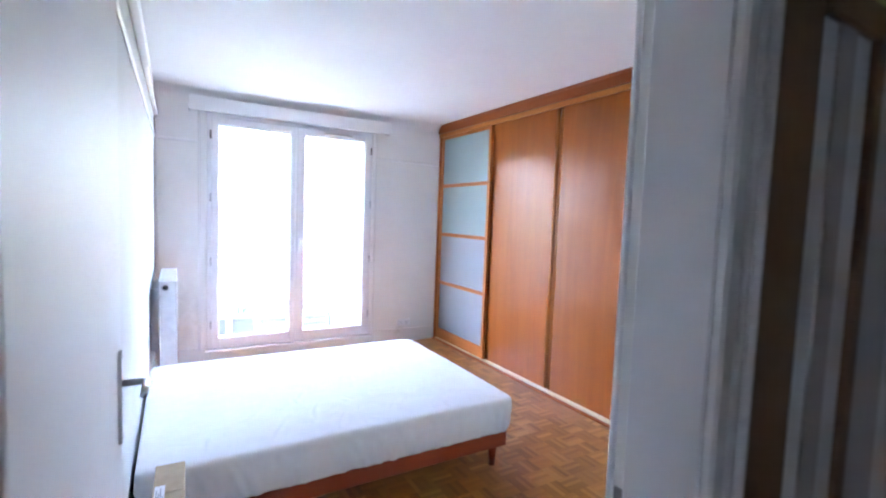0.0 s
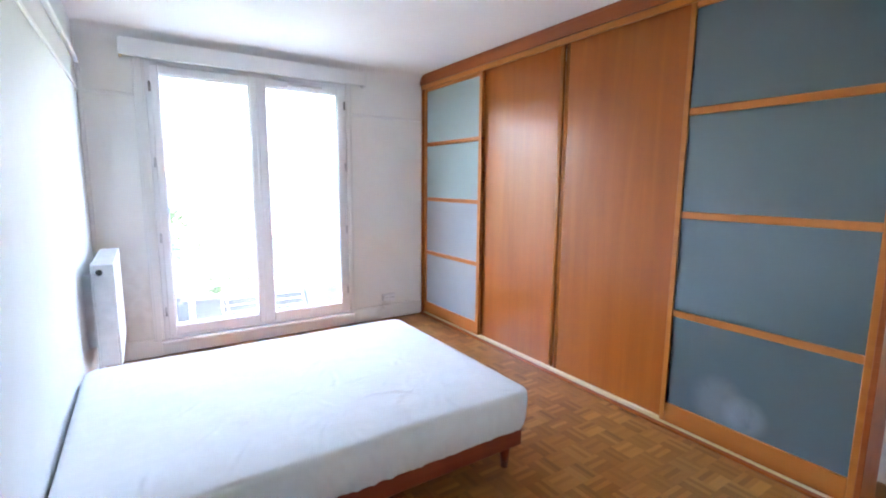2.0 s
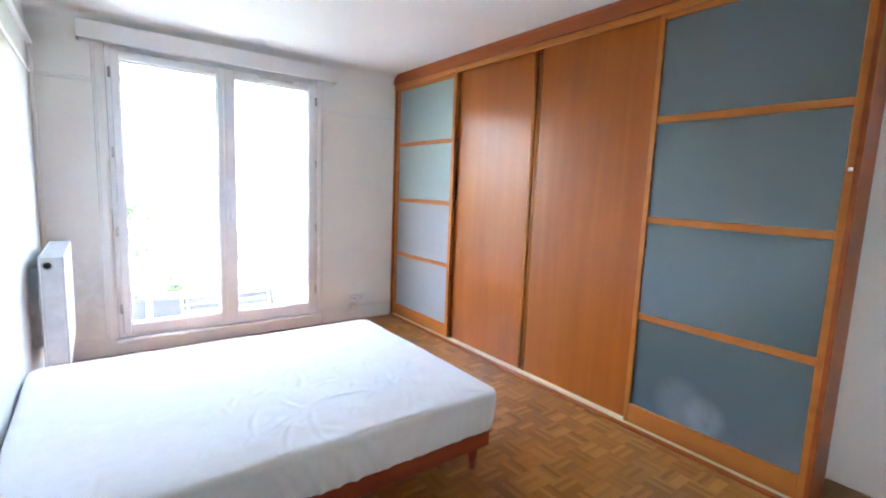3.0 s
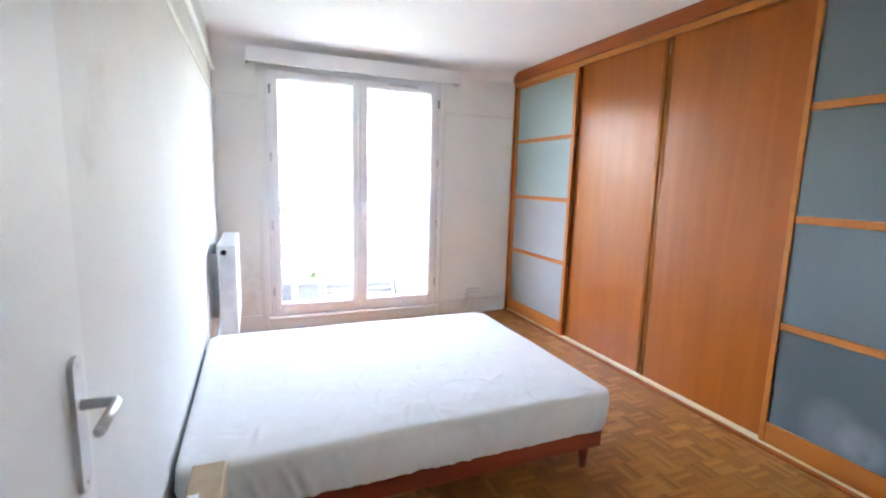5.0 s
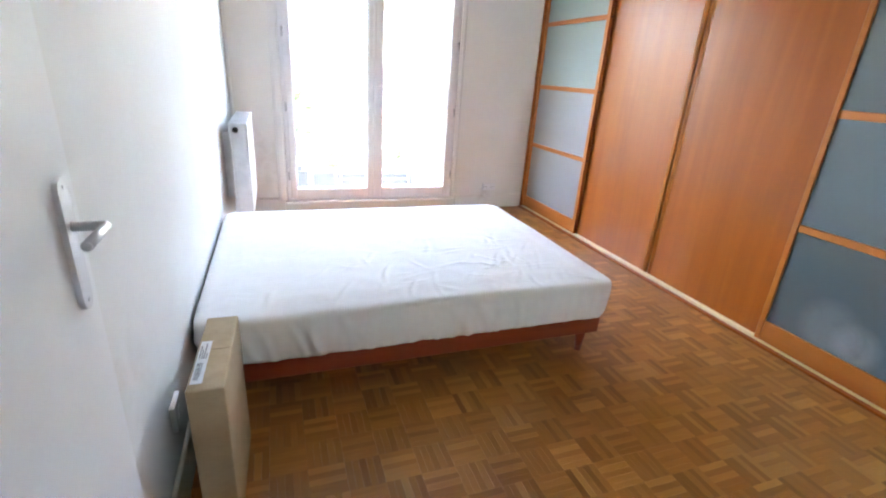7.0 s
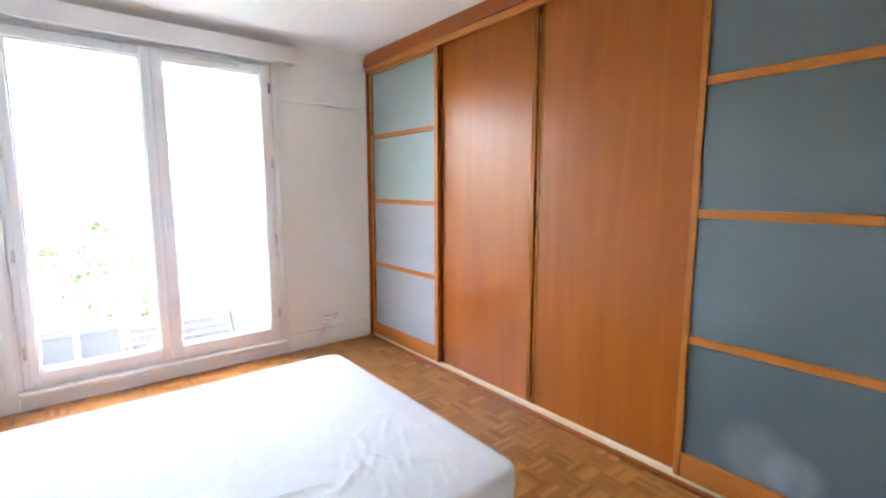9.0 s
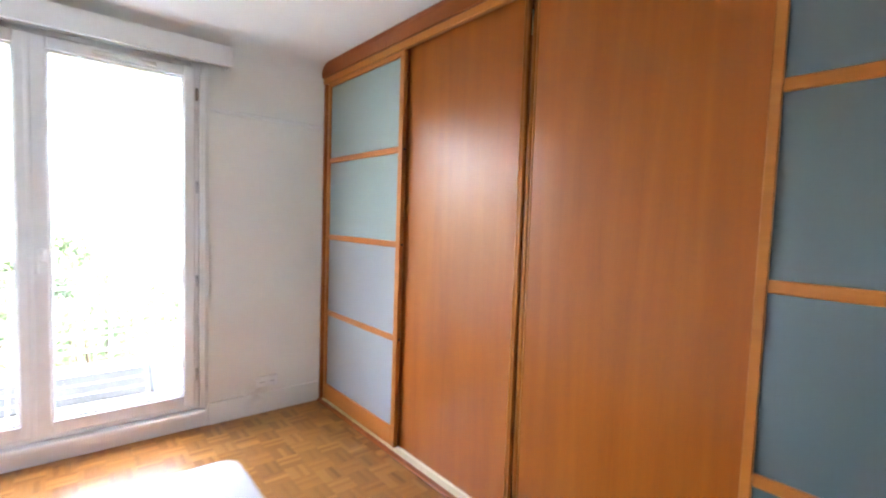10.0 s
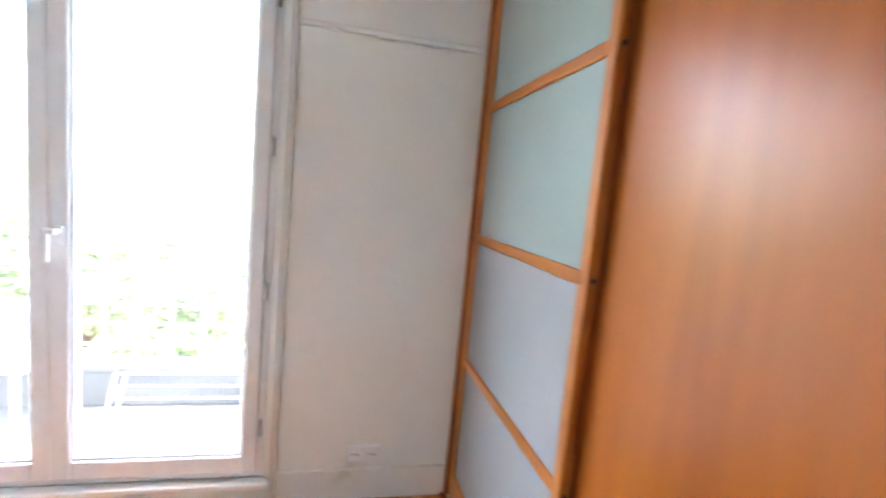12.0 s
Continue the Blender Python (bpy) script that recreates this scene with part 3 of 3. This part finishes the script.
def mattress():
    cx, cy = (BX0 + BX1) / 2, (BY0 + BY1) / 2
    prof = [(INSET, 0.439), (0.125, 0.4375), (0.11, 0.436), (0.095, 0.4345), (0.08, 0.433), (0.065, 0.4315), (0.05, 0.431), (0.036, 0.430), (0.024, 0.4285), (0.014, 0.426), (0.007, 0.4215), (0.002, 0.4135), (0.0, 0.402), (-0.001, 0.385)]
    prof += [(-0.002, 0.37), (-0.002, 0.345), (0.0, 0.32), (0.001, 0.295), (0.003, 0.27), (0.006, 0.248), (0.012, 0.232), (0.03, 0.222)]
    bm = bmesh.new()
    rings = []
    for d, z in prof:
        loop = rounded_loop(BX0 + d, BX1 - d, BY0 + d, BY1 - d, max(0.0, min(0.07, INSET - d) * 0.9))
        ring = []
        for x, y in loop:
            dz = crease(x, y) * min(1.0, max(0.0, (z - 0.40) / 0.02)) if z > 0.40 else 0.0
            low = max(0.0, min(1.0, (0.40 - z) / 0.15))
            s = 0.008 * low * noise.noise(Vector((x * 13, y * 13, z * 2.0))) + 0.005 * low * noise.noise(Vector((x * 33, y * 33, z * 2.5)))
            if y < BY0 + 0.1 and 0.215 < z < 0.41:
                s += pleat(x, z)
            if z < 0.26:
                dz = 0.0035 * noise.noise(Vector((x * 9, y * 9, 1.0)))
            ring.append(bm.verts.new((x + s * (1 if x > cx else -1) * (abs(x - cx) > 0.85), y + s * (1 if y > cy else -1) * (abs(y - cy) > 0.64), z + dz)))
        rings.append(ring)
    for a, b in zip(rings, rings[1:]):
        for k in range(len(a)):
            bm.faces.new((a[k], a[(k + 1) % len(a)], b[(k + 1) % len(a)], b[k]))
    gx0, gx1, gy0, gy1 = BX0 + INSET, BX1 - INSET, BY0 + INSET, BY1 - INSET
    grid = []
    for i in range(NX + 1):
        col = []
        for j in range(NY + 1):
            x, y = gx0 + (gx1 - gx0) * i / NX, gy0 + (gy1 - gy0) * j / NY
            e = min(x - gx0, gx1 - x, y - gy0, gy1 - y)
            col.append(bm.verts.new((x, y, 0.439 + 0.003 * min(1.0, e / 0.2) + crease(x, y))))
        grid.append(col)
    for i in range(NX):
        for j in range(NY):
            bm.faces.new((grid[i][j], grid[i + 1][j], grid[i + 1][j + 1], grid[i][j + 1]))
    edge = rings[0] + [v for i, col in enumerate(grid) for j, v in enumerate(col) if i in (0, NX) or j in (0, NY)]
    bmesh.ops.remove_doubles(bm, verts=edge, dist=0.002)
    return bm


bed = thing("bed_base", (0.9, 2.57, 0), "dark red wooden bed base on tapered legs", "bed base")
bm = boxes((BX0 + 0.03, BX1 - 0.035, BY0 + 0.03, BY0 + 0.055, 0.135, 0.226), (BX0 + 0.03, BX1 - 0.035, BY1 - 0.055, BY1 - 0.03, 0.135, 0.226), (BX1 - 0.06, BX1 - 0.035, BY0 + 0.055, BY1 - 0.055, 0.135, 0.226), (BX0 + 0.03, BX0 + 0.055, BY0 + 0.055, BY1 - 0.055, 0.135, 0.226), bevel=0.005, seg=2)
part("side_frame", bm, MAHOG, bed)
part("deck", boxes((BX0 + 0.055, BX1 - 0.06, BY0 + 0.055, BY1 - 0.055, 0.15, 0.22)), MAHOG, bed)
for lx in (BX0 + 0.10, BX1 - 0.085):
    for ly in (BY0 + 0.095, BY1 - 0.095):
        part("leg", rod(bmesh.new(), (lx, ly, 0.0), (lx, ly, 0.15), 0.017, 0.029, 18), MAHOG, bed, smooth=True)
mat_t = thing("mattress", (0.9, 2.57, 0.226), "white mattress in a creased fitted cotton sheet", "mattress")
part("fitted_sheet", mattress(), SHEET, mat_t, smooth=True)
part("core", boxes((BX0 + 0.035, BX1 - 0.035, BY0 + 0.035, BY1 - 0.035, 0.2265, 0.40), bevel=0.02, seg=2), PAPER, mat_t, "white mattress ticking")

# ---- radiator ----
rad = thing("radiator", (0.06, 4.0, 0.33), "white steel panel radiator on the wall", "radiator")
RX0, RX1, RY0, RY1, RZ0, RZ1 = 0.008, 0.122, 3.60, 4.40, 0.30, 0.928
part("front_panel", boxes((RX1 - 0.012, RX1, RY0, RY1, RZ0, RZ1), bevel=0.004), RADW, rad)
part("rear_panel", boxes((RX0, RX0 + 0.012, RY0, RY1, RZ0, RZ1), bevel=0.004), RADW, rad)
part("side_cover", boxes((RX0 + 0.012, RX1 - 0.012, RY0, RY0 + 0.006, RZ0 + 0.02, RZ1), bevel=0.002), RADW, rad)
part("side_cover", boxes((RX0 + 0.012, RX1 - 0.012, RY1 - 0.006, RY1, RZ0 + 0.02, RZ1), bevel=0.002), RADW, rad)
grille = bmesh.new()
for k in range(26):
    y = RY0 + 0.012 + k * 0.0302
    box(grille, RX0 + 0.012, RX1 - 0.012, y, y + 0.02, RZ1 - 0.008, RZ1 - 0.002)
part("top_grille", grille, RADW, rad)
part("vent_plug", rod(bmesh.new(), (0.05, RY0 + 0.004, 0.885), (0.05, RY0 - 0.012, 0.885), 0.017, n=20), BLACK, rad, "black bleed plug", smooth=True)
part("plug_ring", rod(bmesh.new(), (0.05, RY0 + 0.004, 0.885), (0.05, RY0 - 0.005, 0.885), 0.025, n=20), METAL, rad, smooth=True)
for y in (3.75, 4.25):
    part("bracket", boxes((XW, RX0, y, y + 0.03, 0.40, 0.85)), RADW, rad)
pipe = bmesh.new()
rod(pipe, (0.04, 4.47, 0.0), (0.04, 4.47, 0.90), 0.009)
rod(pipe, (0.04, 4.47, 0.90), (0.04, 4.395, 0.90), 0.009)
part("feed_pipe", pipe, RADW, rad, smooth=True)

# ---- cardboard box ----
cb = thing("cardboard_box", (0.088, 1.565, 0), "tall flat brown cardboard box with a shipping label", "cardboard box")
cb.rotation_euler = (0, 0, radians(-1.5))
part("carton", boxes((-0.047, 0.047, -0.195, 0.195, 0, 0.51), bevel=0.004, seg=2), CARD, cb, local=True)
part("flap_seam", boxes((-0.046, 0.046, -0.002, 0.0, 0.5095, 0.5112)), CARD, cb, local=True)
lab = part("shipping_label", boxes((-0.041, -0.011, -0.165, 0.045, 0.5102, 0.5114)), PAPER, cb, "white printed shipping label", local=True)
bars = bmesh.new()
rnd = random.Random(4)
y = -0.15
while y < -0.07:
    w = rnd.choice((0.0008, 0.0015, 0.0025))
    box(bars, -0.036, -0.021, y, y + w, 0.5114, 0.5117)
    y += w + rnd.choice((0.002, 0.0035))
part("barcode", bars, INK, lab, local=True)
bars = bmesh.new()
for x, y0, y1 in ((-0.036, -0.05, 0.02), (-0.030, -0.05, 0.0), (-0.024, -0.05, 0.03), (-0.018, -0.05, -0.02)):
    box(bars, x, x + 0.0025, y0, y1, 0.5114, 0.5117)
part("print", bars, INK, lab, local=True)

# ---- sockets ----
sock = thing("double_socket", (2.385, YN, 0.2), "white double power socket on the window wall", "socket")
part("back_box", boxes((2.310, 2.460, YN - 0.022, YN, 0.190, 0.264), bevel=0.007, seg=3), PVC, sock)
for cx in (2.348, 2.422):
    w = part("well", rod(bmesh.new(), (cx, YN - 0.0215, 0.227), (cx, YN - 0.026, 0.227), 0.027, 0.025, 24), PVC, sock)
    for dx in (-0.0095, 0.0095):
        part("hole", rod(bmesh.new(), (cx + dx, YN - 0.0255, 0.227), (cx + dx, YN - 0.0268, 0.227), 0.004, n=8), BLACK, w)
sock = thing("wall_socket", (XW, 1.56, 0.3), "white wall socket above the skirting board", "socket")
part("face_plate", boxes((XW, XW + 0.016, 1.515, 1.605, 0.27, 0.355), bevel=0.004, seg=2), PLAST, sock)
part("well", rod(bmesh.new(), (XW + 0.0155, 1.56, 0.312), (XW + 0.018, 1.56, 0.312), 0.022, n=20), PLAST, sock)

# ---- balcony ----
BZ = -0.10
# unseen wall round and above the room, added to shade the balcony
solid("sun_block_facade", boxes((-14.0, XW - 0.15, YN + 0.10, YN + 0.25, -13.0, 14.0), (XE + 0.15, 16.0, YN + 0.10, YN + 0.25, -13.0, 14.0), (XW - 0.15, XE + 0.15, YN + 0.10, YN + 0.25, H + 0.15, 14.0), (XW - 0.15, XE + 0.15, YN + 0.10, YN + 0.25, -13.0, -0.16)), WALL, "unseen pale outer wall, added to keep the sun off the balcony", "wall")
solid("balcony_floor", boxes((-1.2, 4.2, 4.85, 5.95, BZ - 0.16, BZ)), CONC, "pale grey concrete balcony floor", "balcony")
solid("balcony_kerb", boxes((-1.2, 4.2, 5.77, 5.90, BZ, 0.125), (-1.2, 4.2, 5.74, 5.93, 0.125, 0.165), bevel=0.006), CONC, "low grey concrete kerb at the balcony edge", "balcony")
rail = thing("railing", (1.5, 5.84, 0.165), "white painted metal balcony railing", "railing")
for z, r in ((0.90, 0.022), (0.785, 0.012), (0.67, 0.010), (0.55, 0.010), (0.42, 0.010), (0.28, 0.010)):
    part("bar", rod(bmesh.new(), (-1.2, 5.84, z), (4.2, 5.84, z), r), RAILW, rail, smooth=True)
for k in range(28):
    x = -1.15 + k * 0.195
    part("post", boxes((x - 0.009, x + 0.009, 5.831, 5.849, 0.165, 0.90)), RAILW, rail)

tab = thing("balcony_table", (0.35, 5.48, BZ), "low white rectangular balcony table on metal legs", "table")
part("tabletop", boxes((0.02, 0.69, 5.25, 5.72, 0.315, 0.35), bevel=0.008, seg=2), RAILW, tab)
for x in (0.08, 0.63):
    for y in (5.30, 5.66):
        part("leg", rod(bmesh.new(), (x, y, BZ), (x, y, 0.315), 0.016), RAILW, tab, smooth=True)

rack = thing("drying_rack", (1.4, 5.6, BZ), "white wire drying rack folded low by the kerb", "drying rack")
for k in range(4):
    z = BZ + 0.05 + 0.065 * k
    part("wire", rod(bmesh.new(), (0.93, 5.58 + 0.035 * k, z), (1.80, 5.58 + 0.035 * k, z), 0.006), RAILW, rack, smooth=True)
for x in (0.93, 0.985, 1.80):
    part("leg", rod(bmesh.new(), (x, 5.54, BZ + 0.004), (x, 5.70, 0.15), 0.008), RAILW, rack, smooth=True)

pl = thing("planter_box", (0.36, 5.83, 0.165), "light grey plastic planter box on the balcony kerb", "planter")
bm = boxes((0.16, 0.56, 5.745, 5.80, 0.165, 0.52), bevel=0.008, seg=2)
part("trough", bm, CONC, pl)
part("rim", boxes((0.15, 0.57, 5.738, 5.807, 0.52, 0.545), bevel=0.005), RAILW, pl)

bk = thing("bucket", (1.93, 5.55, BZ), "pale blue plastic bucket on the balcony floor", "bucket")
part("body", rod(bmesh.new(), (1.93, 5.55, BZ), (1.93, 5.55, BZ + 0.27), 0.085, 0.11, 24), BLUEP, bk, smooth=True)
rim = rod(bmesh.new(), (1.93, 5.55, BZ + 0.265), (1.93, 5.55, BZ + 0.285), 0.117, n=24)
part("rim", rim, BLUEP, bk)

# ---- distance ----
gr = bmesh.new()
bmesh.ops.create_circle(gr, cap_ends=True, segments=48, radius=1500, matrix=Matrix.Translation((0, 0, -13.0)))
solid("ground", gr, LAWN, "distant green ground far below the balcony", "ground")


def tree(x, y, h, r, seed):
    """A broadleaf tree: tapered trunk, limbs, and a crown of many small leaf faces in clumps."""
    rn = random.Random(seed)
    t = thing("tree", (x, y, -13.0), "leafy green broadleaf tree beyond the balcony", "tree", "trees beyond the balcony")
    bm = bmesh.new()
    base = Vector((x, y, -13.0))
    top = base + Vector((0, 0, h * 0.6))
    rod(bm, base, top, 0.32, 0.16, 10)
    clumps = []
    for k in range(16):
        a, e = rn.uniform(0, 6.283), rn.uniform(-0.2, 1.0)
        rr = r * rn.uniform(0.45, 1.0)
        c = base + Vector((math.cos(a) * rr * math.cos(e), math.sin(a) * rr * math.cos(e), h * 0.68 + e * h * 0.26))
        clumps.append((c, r * rn.uniform(0.24, 0.42)))
        rod(bm, base + Vector((0, 0, h * rn.uniform(0.35, 0.58))), c, 0.10, 0.025, 6)
    part("trunk", bm, BARK, t)
    vs, fs = [], []
    for c, cr in clumps:
        for _ in range(420):
            d = Vector((rn.gauss(0, 1), rn.gauss(0, 1), rn.gauss(0, 0.8))).normalized() * cr * rn.uniform(0.55, 1.08)
            p, s = c + d - base, rn.uniform(0.07, 0.16)
            u = Vector((rn.gauss(0, 1), rn.gauss(0, 1), rn.gauss(0, 1))).normalized()
            w = u.orthogonal().normalized()
            n = len(vs)
            vs += [p - u * s, p + w * s * 0.6, p + u * s, p - w * s * 0.6]
            fs.append((n, n + 1, n + 2, n + 3))
    me = bpy.data.meshes.new("crown")
    me.from_pydata([tuple(v) for v in vs], [], fs)
    me.materials.append(LEAF)
    new("crown", me).parent = t


for k, (x, y, h, r) in enumerate(((-9.0, 26, 11.2, 3.6), (-4.0, 22, 10.8, 3.2), (0.6, 28, 13.8, 2.3), (-14, 34, 11.6, 4.2), (-7.0, 40, 11.8, 4.6), (2.5, 24, 10.6, 3.2), (4.5, 38, 11.4, 4.4), (-20, 30, 11.4, 4.0), (9.0, 33, 10.8, 4.0), (-2.0, 17, 10.0, 2.8), (-12, 19, 10.4, 3.0), (-1.5, 35, 11.5, 4.2))):
    tree(x, y, h, r, 30 + k)


def house(x, y, w, d, h, seed):
    t = thing("house", (x, y, -13.0), "distant pale house with an orange tiled roof", "house", "distant houses")
    part("wall", boxes((x - w / 2, x + w / 2, y, y + d, -13.0, -13.0 + h)), RENDER_W, t)
    bm = bmesh.new()
    z0, z1 = -13.0 + h, -13.0 + h + 2.4
    v = [bm.verts.new(p) for p in ((x - w / 2 - 0.3, y - 0.3, z0), (x + w / 2 + 0.3, y - 0.3, z0), (x + w / 2 + 0.3, y + d + 0.3, z0), (x - w / 2 - 0.3, y + d + 0.3, z0), (x - w / 2 - 0.3, y + d / 2, z1), (x + w / 2 + 0.3, y + d / 2, z1))]
    for f in ((0, 1, 5, 4), (2, 3, 4, 5), (0, 4, 3), (1, 2, 5), (3, 2, 1, 0)):
        bm.faces.new([v[k] for k in f])
    part("roof", bm, ROOF, t)
    for k in range(3):
        cx = x - w / 2 + (k + 0.5) * w / 3
        part("window", boxes((cx - 0.5, cx + 0.5, y - 0.05, y, z0 - 2.2, z0 - 0.8)), PANE_DK, t)


house(-16, 52, 11, 8, 8.5, 1)
house(1.0, 60, 12, 8, 8.0, 2)
house(14, 56, 10, 8, 8.2, 3)

# ---- parquet: squares of five fingers, turned by turns ----
SQ, GAP = 0.125, 0.0002


def square_mesh(turned, name):
    bm = bmesh.new()
    for k in range(5):
        a, b = -SQ / 2 + k * SQ / 5 + GAP, -SQ / 2 + (k + 1) * SQ / 5 - GAP
        u, v = -SQ / 2 + GAP, SQ / 2 - GAP
        r = (u, v, a, b) if turned else (a, b, u, v)
        box(bm, *r, -0.008, 0.0)
    return mesh_of(name, bm, PARQ[turned])


squares = (square_mesh(False, "parquet_square"), square_mesh(True, "parquet_square"))
rest = (([], []), ([], []))
near = 0
for i in range(int((2.757 - XW) / SQ) + 1):
    for j in range(int((YN - 0.16) / SQ) + 1):
        cx, cy = XW + SQ / 2 + i * SQ, 0.16 + SQ / 2 + j * SQ
        whole = cx + SQ / 2 <= 2.757 and cy + SQ / 2 <= YN
        if whole and near < 300 and 0.25 < cx and ((1.0 < cy < 1.9) or (cx > 1.72 and 1.0 < cy < 4.6)):
            ob = new("parquet_square", squares[(i + j) % 2])
            ob.parent, ob.location = floor, (cx, cy, 0.0)
            near += 1
            continue
        rv, rf = rest[(i + j) % 2]
        for k in range(5):
            a, b = -SQ / 2 + k * SQ / 5 + GAP, -SQ / 2 + (k + 1) * SQ / 5 - GAP
            u, v = -SQ / 2 + GAP, SQ / 2 - GAP
            x0, x1, y0, y1 = (u, v, a, b) if (i + j) % 2 else (a, b, u, v)
            x0, x1, y0, y1 = cx + x0, min(cx + x1, 2.757), cy + y0, min(cy + y1, YN)
            if x1 - x0 < 0.002 or y1 - y0 < 0.002:
                continue
            n = len(rv)
            rv += [(x0, y0, -0.008), (x1, y0, -0.008), (x1, y1, -0.008), (x0, y1, -0.008), (x0, y0, 0), (x1, y0, 0), (x1, y1, 0), (x0, y1, 0)]
            rf += [tuple(n + q for q in f) for f in ((4, 5, 6, 7), (0, 1, 5, 4), (1, 2, 6, 5), (2, 3, 7, 6), (3, 0, 4, 7))]
for (rv, rf), m in zip(rest, PARQ):
    me = bpy.data.meshes.new("parquet_fingers")
    me.from_pydata(rv, [], rf)
    me.materials.append(m)
    ob = new("parquet_fingers", me)
    ob.parent = floor
    tagged(ob, kind="stuff")
bm = boxes((2.757, 3.0, YS, 0.868, -0.006, 0.0), (DX1, XE, -1.6, 0.168, -0.006, 0.0), (XW, DX1, -1.6, 0.155, -0.006, 0.0))
part("hall_parquet", bm, PARQ[0], floor)
